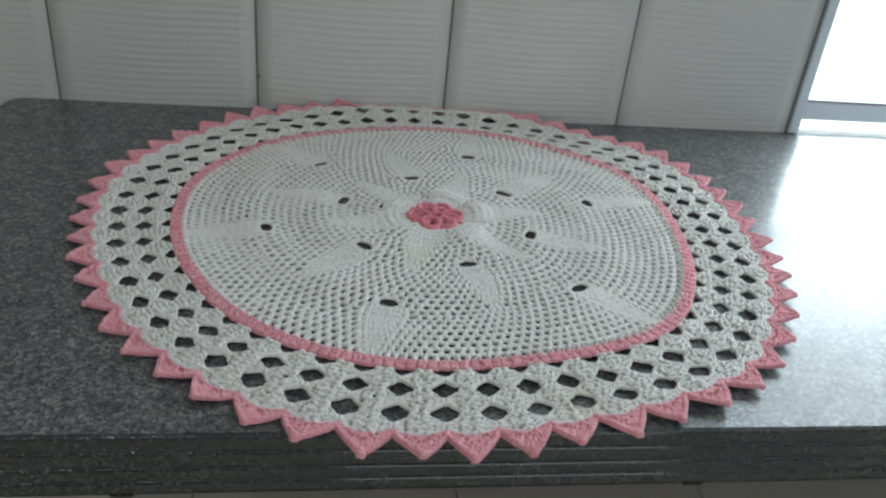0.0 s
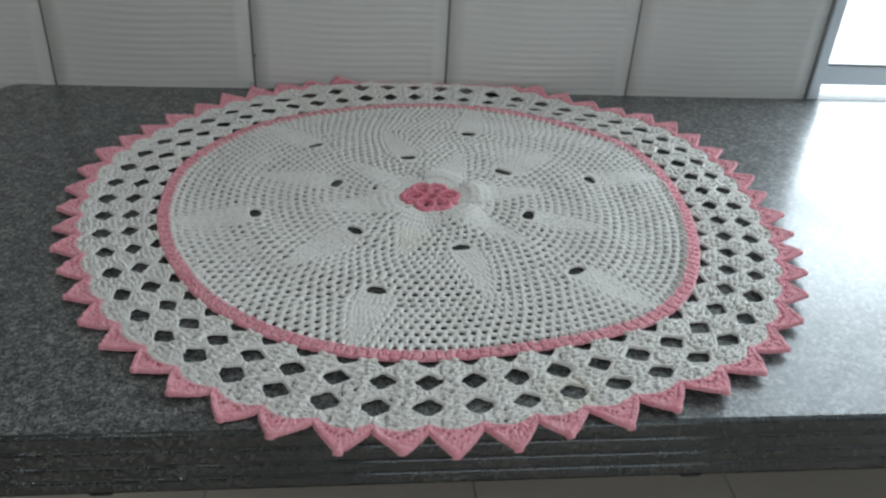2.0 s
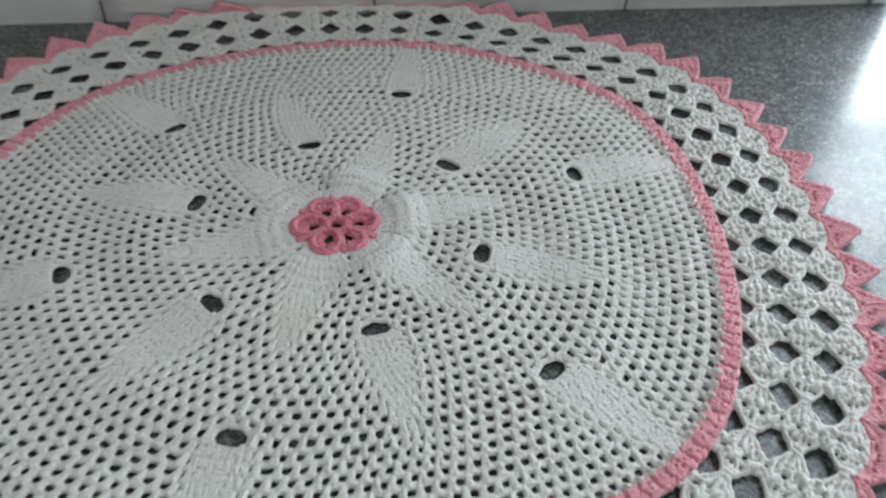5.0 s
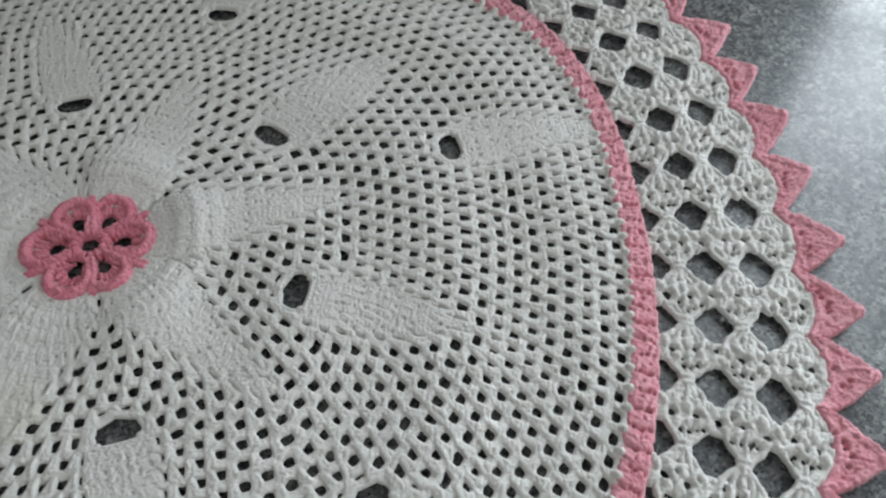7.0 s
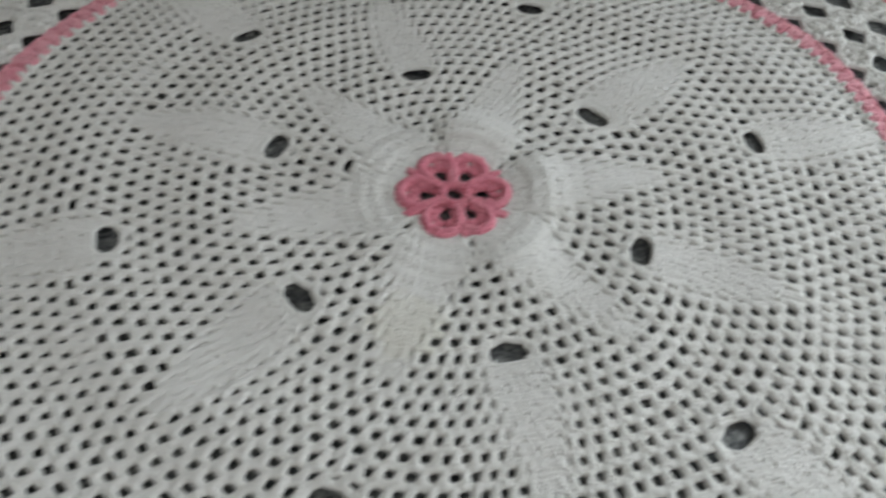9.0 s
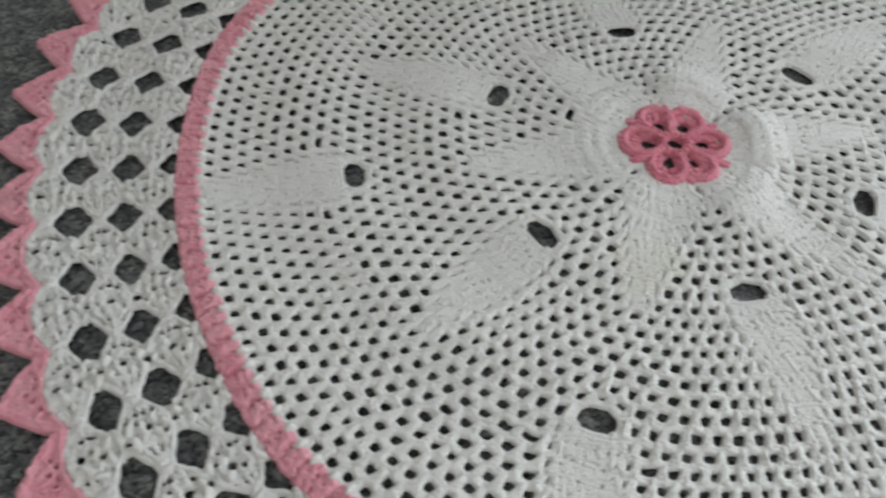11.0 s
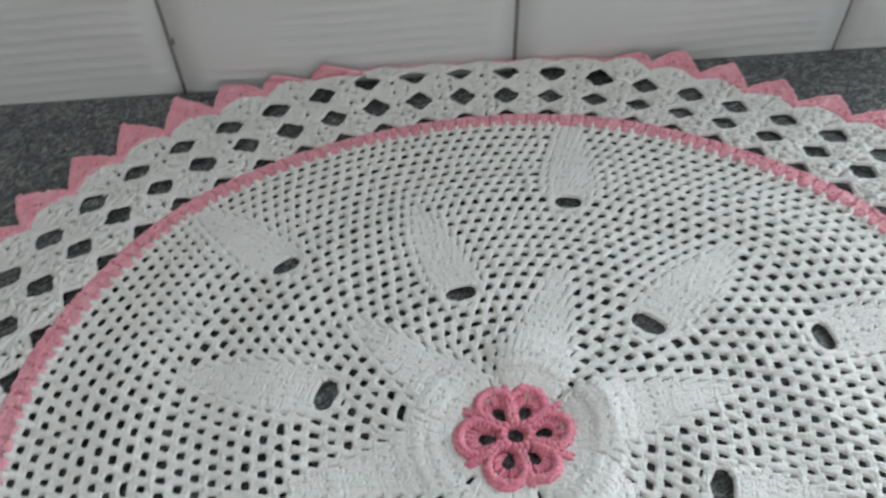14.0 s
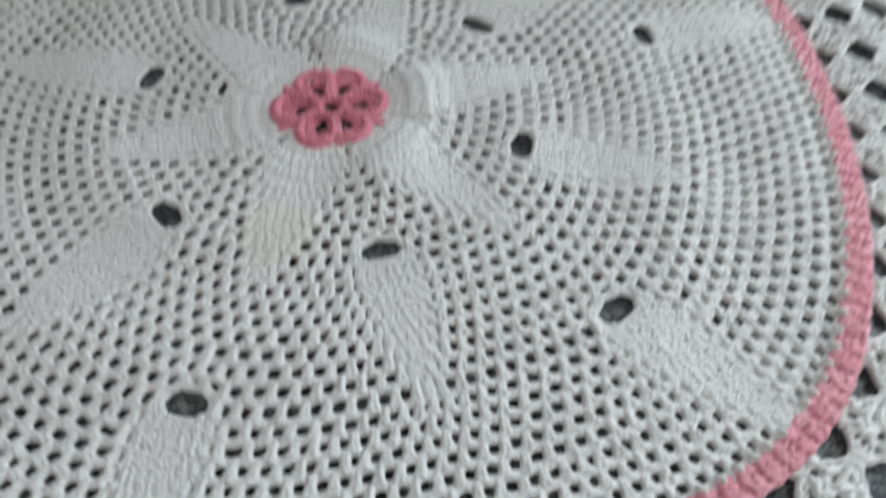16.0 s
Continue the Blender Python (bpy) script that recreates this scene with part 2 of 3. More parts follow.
# ---- window in the tiled wall ----
def window():
    w = tagged(new("window_1"), "grey aluminium kitchen window reaching down to the counter", "window", kind="structure")
    yf, yb = WALL_Y - 0.004, WALL_Y + 0.035
    for name, b in (("window_frame", (WX0 - 0.001, WX0 + 0.0175, yf, yb, SLAB_Z, WZ1)),
                    ("window_frame", (WX1 - 0.026, WX1, yf, yb, SLAB_Z, WZ1)),
                    ("window_frame", (WX0 + 0.0178, WX1 - 0.026, yf, yb, WZ1 - 0.03, WZ1)),
                    ("bottom_rail", (WX0 + 0.0178, WX1 - 0.026, yf + 0.006, yb - 0.004, 0.0205, 0.053))):
        part(name, box(bmesh.new(), *b, bevel=0.0025), ALUMINIUM, w)
    part("seal", box(bmesh.new(), WX0 - 0.0045, WX0 - 0.001, WALL_Y - 0.0012, yb, SLAB_Z, WZ1), RUBBER, w, "dark sealing joint beside the frame")
    part("seal", box(bmesh.new(), WX0 + 0.0178, WX1 - 0.026, yf + 0.007, yf + 0.012, 0.0531, 0.0555), RUBBER, w, "dark glazing bead")
    for z0, z1 in ((SLAB_Z - 0.02, 0.0200), (0.0565, WZ1 - 0.031)):
        pane = part("pane", box(bmesh.new(), WX0 + 0.018, WX1 - 0.0265, WALL_Y + 0.014, WALL_Y + 0.018, z0, z1), GLASS, w)
        pane.visible_shadow = False


window()
# added strip; its white colour stands in for the glare below the rail
structure("glare_white_sill", "added sill under the kitchen window, coloured white in place of glare", "window sill", PLASTER, (WX0 - 0.001, WX1, CYB - 0.0001, 0.425, -0.03, SLAB_Z - 0.0001))


def bracket(x):
    b = tagged(new("counter_bracket"), "black steel bracket under the granite countertop", "bracket", "brackets under the counter")
    b.location = (x, 0, CT + SLAB_Z)
    part("arm", box(bmesh.new(), -0.011, 0.011, -0.372, CYB, -0.0175, -0.0005, 0.004), BLACK, b)
    part("upright", box(bmesh.new(), -0.011, 0.011, CYB - 0.028, CYB, -0.30, -0.0180, 0.002), BLACK, b)


bracket(-0.295)
bracket(0.205)


# ---- crocheted doily: plan ----
K = 1.2                     # stitch plan to metres
RING, TIP = 0.254, 0.352    # nominal radii of the pink ring and of the points
RING_A = [-180, -165, -150, -135, -120, -105, -90, -78, -65, -50, -40, -28, -15, 0, 12, 22, 30, 40, 52, 63, 75, 90, 100, 113, 125, 137, 150, 165]
RING_R = [.2541, .2533, .2535, .2564, .2545, .2500, .2447, .2430, .2500, .2622, .2625, .2570, .2535, .2550, .2630, .2690, .2710, .2645, .2575, .2538, .2480, .2435, .2420, .2447, .2495, .2562, .2570, .2580]
TIP_A = [-176, -164, -157, -145, -131, -118, -104, -91, -78, -64, -50, -44, -30, -17, -5, 7, 13, 20, 31, 37, 43, 48, 55, 60, 67, 87, 106, 114, 126, 140, 158, 164, 171, 177]
TIP_R = [.350, .345, .342, .345, .345, .349, .3478, .341, .3364, .344, .357, .359, .3536, .3532, .3512, .3585, .3646, .373, .3763, .3708, .3616, .3527, .3532, .3472, .3422, .343, .348, .347, .3564, .354, .3584, .3593, .358, .3554]
# turn of every point of the edge, counted clockwise, against an even spacing
SHIFT_K = [0, 3, 8, 15, 22, 28, 36, 42, 48, 54, 56]
SHIFT_D = [0, 0.1, 1.3, -1.3, -3.0, -3.4, -2.7, -3.3, -4.2, -1.7, 0]
POINTS = 56


# leaves of close stitches: turn of base and of tip, then (radius, half width in degrees)
STAR = [(69, 69), (135, 135), (9, 9), (-170, -169.5), (-108, -108), (-47, -46.5)]
STAR_W = [(0.028, 30), (0.032, 28.2), (0.045, 27.0), (0.05, 24.0), (0.057, 17.6), (0.066, 12.2), (0.076, 8.6), (0.085, 6.0), (0.095, 3.6), (0.105, 1.8), (0.113, 0.5), (0.116, 0)]
LEAF_A = [(160.5, 163), (101, 104.5), (37.1, 38), (-21, -20.7), (-77.7, -77.7), (-139.3, -137.2)]
LEAF_A_W = [(0.1035, 7.2), (0.115, 7.4), (0.13, 6.1), (0.14, 5.1), (0.15, 3.9), (0.16, 2.5), (0.168, 1.2), (0.175, 0)]
LEAF_B = [(-169.3, -168.7), (133.8, 135.2), (70.6, 73.5), (14.3, 11.3), (-48.8, -47.7), (-109.7, -108.2)]
LEAF_B_W = [(0.1768, 4.5), (0.19, 4.5), (0.20, 4.1), (0.215, 3.1), (0.23, 2.0), (0.24, 1.2), (0.249, 0.6)]
HOLE_A, HOLE_B = (0.0945, 0.1037, 5.2), (0.1680, 0.1770, 2.75)
OPENINGS = [(c, HOLE_A[2], HOLE_A[0], HOLE_A[1]) for c, _ in LEAF_A] + [(c, HOLE_B[2], HOLE_B[0], HOLE_B[1]) for c, _ in LEAF_B]


def smooth_ring(angles, radii):
    grid = np.arange(-180, 180, 1.0)
    v = np.interp(grid, angles, radii, period=360)
    k = np.hanning(13)
    return np.convolve(np.r_[v[-12:], v, v[:12]], k / k.sum(), "same")[12:-12]


RING_T, TIP_T, GRID = smooth_ring(RING_A, RING_R), smooth_ring(TIP_A, TIP_R), np.arange(-180, 180, 1.0)


def edge_angle(u):
    """Degrees of place u along the edge, in points from the first, clockwise."""
    u = np.asarray(u, float)
    m = np.mod(u, POINTS)
    return 19.7 - 360 / POINTS * u + np.interp(m, SHIFT_K, SHIFT_D)


U_GRID = np.linspace(-0.5, POINTS - 0.5, 1121)
U_TURN = edge_angle(-0.5) - edge_angle(U_GRID)
lie = np.random.default_rng(11)
LIFT, TWIST, SKEW = lie.uniform(0.0, 0.0020, POINTS), lie.normal(0, 0.0024, POINTS), lie.normal(0, 0.05, POINTS)


def edge_place(deg):
    """The inverse of edge_angle."""
    return np.interp((edge_angle(-0.5) - np.asarray(deg, float)) % 360, U_TURN, U_GRID)


def place(rho, deg, z):
    """From the stitch plan to metres: the doily's uneven outline, its waves, the turned-under back and the drooping front."""
    rho, deg, z = (np.asarray(v, float) for v in (rho, deg, z))
    # the large openings are pulled wide
    for centre, half, r0, r1 in OPENINGS:
        turn = (deg - centre + 180) % 360 - 180
        off = rho - (r0 + r1) / 2
        rho = rho + 0.0016 * np.clip(1 - (turn / (1.5 * half)) ** 2, 0, 1) * np.tanh(off / 0.002) * np.exp(-(np.maximum(np.abs(off) - 0.005, 0) / 0.006) ** 2)
    thick = z
    ring = np.interp(deg, GRID, RING_T, period=360)
    tip = np.interp(deg, GRID, TIP_T, period=360)
    w = np.clip(rho / 0.1, 0, 1)
    r = np.where(rho < RING, rho * (1 + w * (ring / RING - 1)), ring + (rho - RING) * (tip - ring) / (TIP - RING))
    a = np.radians(deg)
    x, y = r * np.cos(a), r * np.sin(a)
    far = np.clip((rho - 0.2) / 0.12, 0, 1)
    z = z + 0.0009 * np.sin(3 * a + 9 * rho / 0.1) * np.clip(rho / 0.1, 0, 1) + 0.0008 + 0.0014 * np.clip((0.335 - rho) / 0.05, 0, 1)
    z = z + far * 0.0011 * (1 + np.sin(11 * a + 1.0)) * np.clip((rho - 0.3) / 0.05, 0.2, 1)
    z = z + 0.0016 * np.sin(5 * a + 0.6) * np.exp(-((rho - 0.055) / 0.022) ** 2)
    # the lobes round the flower are puffed up, with slits between them
    lobe = np.min([np.abs((deg - c + 180) % 360 - 180) for c, _ in STAR], axis=0)
    puff = np.clip(1 - (lobe / 33) ** 4, 0, 1)
    z = z + (0.0030 + 0.0022 * np.cos(a - 0.6)) * puff * np.exp(-((rho - 0.046) / 0.0125) ** 2)
    z = z + 0.0002 * puff * np.cos(2 * math.pi * (rho - 0.0326) / 0.00825) * np.exp(-((rho - 0.045) / 0.014) ** 4)
    # each point of the edge lies in its own way
    u = edge_place(deg)
    k = np.rint(u).astype(int) % POINTS
    out = np.clip((rho - 0.326) / 0.024, 0, 1)
    z = z + np.maximum(LIFT[k] * out ** 1.5 + TWIST[k] * (u - np.rint(u)) * out, 0)
    # lifted corner beside the bright part of the counter
    lift = np.exp(-((deg + 50) / 16) ** 2) * np.clip((rho - 0.29) / 0.06, 0, 1)
    z = z + 0.0025 * lift + 0.0036 * out * np.exp(-((deg + 15) / 22) ** 2)
    # back edge: meets the wall; the middle points are turned under, the outer ones stand against the tiles
    y0 = 0.2985
    z = z + 0.0055 * np.clip((y - 0.255) / 0.043, 0, 1) ** 2 * np.clip(rho / 0.25, 0, 1)
    s = np.maximum(y - y0, 0)
    under = (deg % 360 > 69) & (deg % 360 < 102.8)
    over = y > y0
    s_under = np.maximum(y - 0.290, 0)
    squeezed = 0.290 - y0 + 0.0180 * (1 - np.exp(-s_under / 0.018))
    rise = 0.12 * np.clip(s - 0.005, 0, 0.0165)
    drop = np.clip((rho - 0.3275 - 0.0055 * (1 - (2.2 * (u - np.rint(u))) ** 2)) / 0.002, 0, 1)
    tucked = under & (y > 0.290)
    z = np.where(tucked, (z + rise) * (1 - 0.5 * drop), z)
    stand = np.clip((s - 0.002) / 0.006, 0, 1)
    z = np.where(over & ~under, z - thick * stand + np.maximum(s - 0.003, 0) * 0.4, z)
    y = np.where(tucked, y0 + squeezed * (1 - drop) + 0.0095 * drop, np.where(over, y0 + np.minimum(s, 0.005) - 0.8 * thick * stand, y))
    # front edge: sags where nothing carries it
    d = np.maximum(-y - 0.3145, 0)
    z = z - 0.0006 * (d > 0) - 7.0 * d * d - 0.05 * d
    return np.stack([x, y, np.where(y > -0.313, np.maximum(z, 0.0004), z)], -1) * K + (0, 0, SLAB_Z)


def blur(f):
    f = (np.roll(f, 1, 0) + 2 * f + np.roll(f, -1, 0)) / 4
    return (np.roll(f, 1, 1) + 2 * f + np.roll(f, -1, 1)) / 4


class Strands:
    """Gathers strands of yarn and felts them into one plump, fuzzy mesh."""

    def __init__(self):
        self.by, self.pits = {}, []

    def pit(self, rho, deg, r, deep):
        """A small eyelet between the stitches."""
        self.pits.append((rho * math.cos(math.radians(deg)), rho * math.sin(math.radians(deg)), r, deep))

    def add(self, rho, deg, z, rad):
        self.by.setdefault(len(rho), []).append((rho, deg, z, np.broadcast_to(rad, (len(rho),))))

    def samples(self, gap):
        """Beads along every strand: x, y, z, radius, normal x and y, length from its start."""
        out = []
        for k, rows in self.by.items():
            a = np.array(rows, float)
            x, y = a[:, 0] * np.cos(np.radians(a[:, 1])), a[:, 0] * np.sin(np.radians(a[:, 1]))
            p = np.stack([x, y, a[:, 2], a[:, 3]], -1)
            longest = np.linalg.norm(np.diff(p[:, :, :2], axis=1), axis=2).max()
            m = max(1, int(math.ceil(longest / gap)))
            f = np.arange(m) / m
            q = (p[:, :-1, None] + f[:, None] * (p[:, 1:, None] - p[:, :-1, None])).reshape(len(p), -1, 4)
            q = np.concatenate([q, p[:, -1:]], 1)
            t = np.gradient(q[:, :, :2], axis=1)
            step = np.linalg.norm(t, axis=2)
            t = t / (step[:, :, None] + 1e-9)
            run = np.cumsum(step, 1) + np.linspace(0, 3, len(q))[:, None]
            out.append(np.concatenate([q, -t[:, :, 1:], t[:, :, :1], run[:, :, None]], 2).reshape(-1, 7))
        return np.concatenate(out)

    def mesh(self, name, mat, parent=None, label="", g=0.0005, floor=0.0012, fuzz=0.00020, ply=0.00016):
        b = self.samples(g * 0.9)
        reach = int(math.ceil(b[:, 3].max() * 1.3 / g))
        lo = np.floor(b[:, :2].min(0) / g).astype(int) - reach - 2
        nx, ny = np.floor(b[:, :2].max(0) / g).astype(int) + reach + 3 - lo
        f = np.full(nx * ny, floor - 0.0022)
        cell = np.rint(b[:, :2] / g).astype(int)
        for i in range(-reach, reach + 1):
            for j in range(-reach, reach + 1):
                d = (cell + (i, j)) * g - b[:, :2]
                q = np.hypot(d[:, 0], d[:, 1]) / b[:, 3]
                near = q < 1.3
                if not near.any():
                    continue
                d, q, o = d[near], q[near], b[near]
                h = o[:, 2] + o[:, 3] * np.where(q < 0.95, np.sqrt(np.maximum(1 - q * q, 0.0975)), 0.312 - 6.0 * (q - 0.95))
                h += ply * np.sin(2 * math.pi * (o[:, 6] + 0.8 * (d[:, 0] * o[:, 4] + d[:, 1] * o[:, 5])) / 0.0021)
                at = (cell[near, 0] + i - lo[0]) * ny + cell[near, 1] + j - lo[1]
                np.maximum.at(f, at, h)
        f = f.reshape(nx, ny)
        r = np.random.default_rng(len(b))
        grain, lump = 1.5 * blur(r.normal(0, 1, (nx, ny))), r.normal(0, 1, (nx, ny))
        for _ in range(4):
            lump = blur(lump)
        f = f + fuzz * (grain + 1.2 * lump)
        for px, py, pr, deep in self.pits:
            w = int(3 * pr / g) + 2
            i, j = int(px / g) - lo[0], int(py / g) - lo[1]
            i0, i1, j0, j1 = max(i - w, 0), i + w + 1, max(j - w, 0), j + w + 1
            xs, ys = (np.arange(i0, min(i1, nx)) + lo[0]) * g - px, (np.arange(j0, min(j1, ny)) + lo[1]) * g - py
            f[i0:i1, j0:j1] -= deep * np.exp(-((xs[:, None] ** 2 + ys[None, :] ** 2) / pr ** 2) ** 1.5)
        inside = f > floor
        gx, gy = np.gradient(f, g)
        slope = gx * gx + gy * gy + 1e-6
        push = np.where(inside, 0, np.minimum((floor - f) / slope, 0.85 * g / np.sqrt(slope)))
        X = (np.arange(nx) + lo[0])[:, None] * g + push * gx
        Y = (np.arange(ny) + lo[1])[None, :] * g + push * gy
        Z = np.maximum(f, floor)
        corners = inside[:-1, :-1].astype(int) + inside[1:, :-1] + inside[1:, 1:] + inside[:-1, 1:]
        ci, cj = np.nonzero(corners >= 1)
        quads = np.stack([ci * ny + cj, (ci + 1) * ny + cj, (ci + 1) * ny + cj + 1, ci * ny + cj + 1], -1)
        used, quads = np.unique(quads, return_inverse=True)
        quads = quads.reshape(-1, 4)
        X, Y, Z = X.ravel()[used], Y.ravel()[used], Z.ravel()[used]
        v = place(np.hypot(X, Y), np.degrees(np.arctan2(Y, X)), Z)
        me = bpy.data.meshes.new(name)
        me.vertices.add(len(v))
        me.vertices.foreach_set("co", v.ravel())
        me.loops.add(quads.size)
        me.loops.foreach_set("vertex_index", quads.ravel())
        me.polygons.add(len(quads))
        me.polygons.foreach_set("loop_start", np.arange(0, quads.size, 4))
        me.update(calc_edges=True)
        return link(name, me, mat, parent, label, True)


rng = np.random.default_rng(4)
SOFT5 = np.array([0.7, 0.97, 1.0, 0.97, 0.72])


def jit(s):
    return rng.normal(0, s)


def post(st, rho0, rho1, d0, d1, rad, z0=0.0012, z1=0.0030, z2=0.0016):
    """One upright stitch from radius rho0 to rho1, from angle d0 to d1."""
    t = np.linspace(0, 1, 5)
    z = np.interp(t, [0, 0.25, 0.55, 1], [z0, z1, z1, z2]) + jit(0.00015)
    st.add(rho0 + (rho1 - rho0) * t, d0 + (d1 - d0) * (3 * t * t - 2 * t ** 3), z, rad * SOFT5)


doily = tagged(new("crochet_doily"), "round white crocheted cotton doily with pink flower and pointed edging", "doily")

LEAVES = ([(c0, c1, STAR_W, 0.0) for c0, c1 in STAR] + [(c0, c1, LEAF_A_W, HOLE_A) for c0, c1 in LEAF_A]
          + [(c0, c1, LEAF_B_W, HOLE_B) for c0, c1 in LEAF_B])
ROUNDS = list(np.linspace(0.0285, 0.0945, 9)) + list(np.linspace(0.1037, 0.1680, 9)) + list(np.linspace(0.1770, 0.2475, 10))
PITCH = 0.0083


def wrap(d):
    return (d + 180) % 360 - 180


def solid_spans(rho):
    """Spans of close stitches or of large openings at that radius: centre, half width, leaf or -1."""
    out = []
    for n, (c0, c1, widths, hole) in enumerate(LEAVES):
        rs, ws = zip(*widths)
        if hole and hole[0] < rho < hole[1]:
            out.append((c0, hole[2], -1))
        elif rs[0] - 0.0005 <= rho < rs[-1]:
            f = (rho - rs[0]) / (rs[-1] - rs[0])
            out.append((c0 + wrap(c1 - c0) * f, float(np.interp(rho, rs, ws)), n))
    return sorted(out, key=lambda s: wrap(s[0]))


def fill(a, b, rho, before):
    """Turns of the mesh stitches in the open span a..b, each over an opening of the round before."""
    cell = math.degrees(PITCH / rho)
    n = int(round((b - a) / cell))
    if n < 1:
        return []
    lo, hi = a + 0.45 * cell, b - 0.45 * cell
    if n == 1 or hi <= lo:
        return [(a + b) / 2]
    old = sorted(a + (d - a) % 360 for d in before)
    mids = [(p + q) / 2 for p, q in zip(old, old[1:]) if q - p < 2.2 * cell]
    got = [d for d in mids if lo - 0.2 * cell < d < hi + 0.2 * cell]
    if not got:
        return list(np.linspace(lo, hi, n))
    if got[0] - lo > 0.6 * cell:
        got.insert(0, lo)
    if hi - got[-1] > 0.6 * cell:
        got.append(hi)
    while len(got) > 2 and len(got) < n:
        gaps = np.diff(got)
        i = int(np.argmax(gaps))
        got.insert(i + 1, (got[i] + got[i + 1]) / 2)
    g = np.array(got)
    for _ in range(8):
        if len(g) > 2:
            g[1:-1] += 0.35 * ((g[:-2] + g[2:]) / 2 - g[1:-1])
        g[0] += 0.3 * (lo - g[0])
        g[-1] += 0.3 * (hi - g[-1])
    return list(g)


ground_work = Strands()
turn = np.linspace(0, 360, 61)
for rho, r in ((0.0238, 0.0015), (0.0262, 0.0017), (0.0284, 0.0017)):
    ground_work.add(rho + 0 * turn, turn, 0.0010 + 0.0003 * np.sin(turn), np.full(61, r))
leaf_work = [Strands() for _ in LEAVES]
previous = []
for rho0, rho1 in zip(ROUNDS, ROUNDS[1:]):
    mid, height = (rho0 + rho1) / 2, rho1 - rho0
    spans = solid_spans(mid)
    cell = math.degrees(PITCH / mid)
    now = []
    for i, (c, half, leaf) in enumerate(spans):
        # the leaf, or the bare chain above and below an opening
        if leaf >= 0 and half > 0.15:
            n = max(1, int(round(2 * half / math.degrees(0.0040 / mid))))
            for d in c - half + (np.arange(n) + 0.5) * 2 * half / n:
                dd = d + jit(0.03 * cell)
                start = rho0 + 0.0004
                if LEAVES[leaf][3] and abs(rho0 - LEAVES[leaf][3][1]) < 1e-6:
                    start += 0.0024 * max(0.0, 1 - ((d - c) / 5.5 if leaf < 12 else (d - c) / 3.0) ** 2)
                slant = (0.09 if i % 2 else -0.09) * cell
                if rng.random() < 0.4:
                    leaf_work[leaf].pit(rho1 + 0.0001 + jit(0.0003), dd + slant + 0.22 * cell + jit(0.04 * cell), 0.00065, 0.0018)
                if rng.random() < 0.12:
                    leaf_work[leaf].pit(mid + jit(0.0008), dd - 0.24 * cell + jit(0.04 * cell), 0.0006, 0.0018)
                t = np.linspace(0, 1, 5)
                for side in (-1, 1):
                    leaf_work[leaf].add(start + 0.0006 + (rho1 - start - 0.0012) * t + jit(0.00015), dd + slant * (2 * t - 1) + side * 0.090 * cell * (1 - 0.35 * t), 0.0018 + jit(0.00012) + 0.0002 * np.sin(math.pi * t), np.full(5, 0.00112))
            for f in (0.02, 0.3, 0.5, 0.7, 0.98):
                t = np.linspace(-1, 1, 9)
                w = half * (0.9 if 0.2 < f < 0.8 else 1) + 0.06 * cell
                leaf_work[leaf].add(rho0 + height * f + 0 * t, c + t * w, 0.0012 + 0 * t, np.full(9, 0.00172))
        elif leaf < 0:
            # an oval loop of chain round the opening
            t = np.linspace(-1, 1, 13)
            for grow, z, r in ((1.10, 0.0014, 0.0012), (1.36, 0.0010, 0.0013)):
                for side in (-1, 1):
                    rise = (0.5 * height + 0.0012) * grow * (1 - np.abs(t) ** 2.6) ** (1 / 2.6)
                    ground_work.add(mid + side * rise, c + t * half * 1.12 * (1 + 0.5 * (grow - 1)), z + 0.0003 * np.sin(9 * t + c), np.full(13, r) + 0.0002 * np.sin(11 * t))
        nxt = spans[(i + 1) % len(spans)]
        a, b = c + half, nxt[0] - nxt[1] + (360 if i + 1 == len(spans) else 0)
        if b - a < 0.25 * cell:
            continue
        got = fill(a, b, mid, previous)
        now += got
        stops = [a - 0.12 * cell] + got + [b + 0.12 * cell]
        for p, q in zip(stops, stops[1:]):
            t = np.linspace(0, 1, 5)
            pull = 0.0012 * np.sin(math.pi * t)
            for c0, _, _, hole in LEAVES[6:]:
                if abs(rho1 - hole[0]) < 1e-6:
                    pull = pull - 0.0028 * np.clip(1 - ((wrap(p + (q - p) * t - c0)) / (1.15 * hole[2])) ** 2, 0, 1)
            # a thick twisted chain of two strands
            for off in (-0.0013, 0.0005):
                ground_work.add(rho1 + off + pull, p + (q - p) * t, 0.0013 + 0.0004 * np.cos(2 * math.pi * t) + jit(0.0002), (0.0015 + jit(0.0001)) * np.ones(5))
        for d in got:
            lean = jit(0.05 * cell)
            short = max([0.0] + [0.0042 * (1 - (wrap(d - c0) / (1.25 * hole[2])) ** 2) for c0, _, _, hole in LEAVES[6:] if abs(rho1 - hole[0]) < 1e-6])
            # two strands of yarn pulled together below and spread above, in one plump tooth
            t = np.linspace(0, 1, 6)
            for side in (-1, 1):
                ground_work.add(rho0 + 0.0009 + (height - 0.0007 - short) * t, d + lean * t + cell * (0.08 - 0.16 * t) + side * cell * np.interp(t, [0, 0.4, 0.7, 1], [0.06, 0.07, 0.12, 0.22]),
                                np.interp(t, [0, 0.3, 0.7, 1], [0.0013, 0.0018, 0.0017, 0.0013]) + jit(0.0002), np.interp(t, [0, 0.4, 1], [0.00155, 0.0015, 0.00155]))
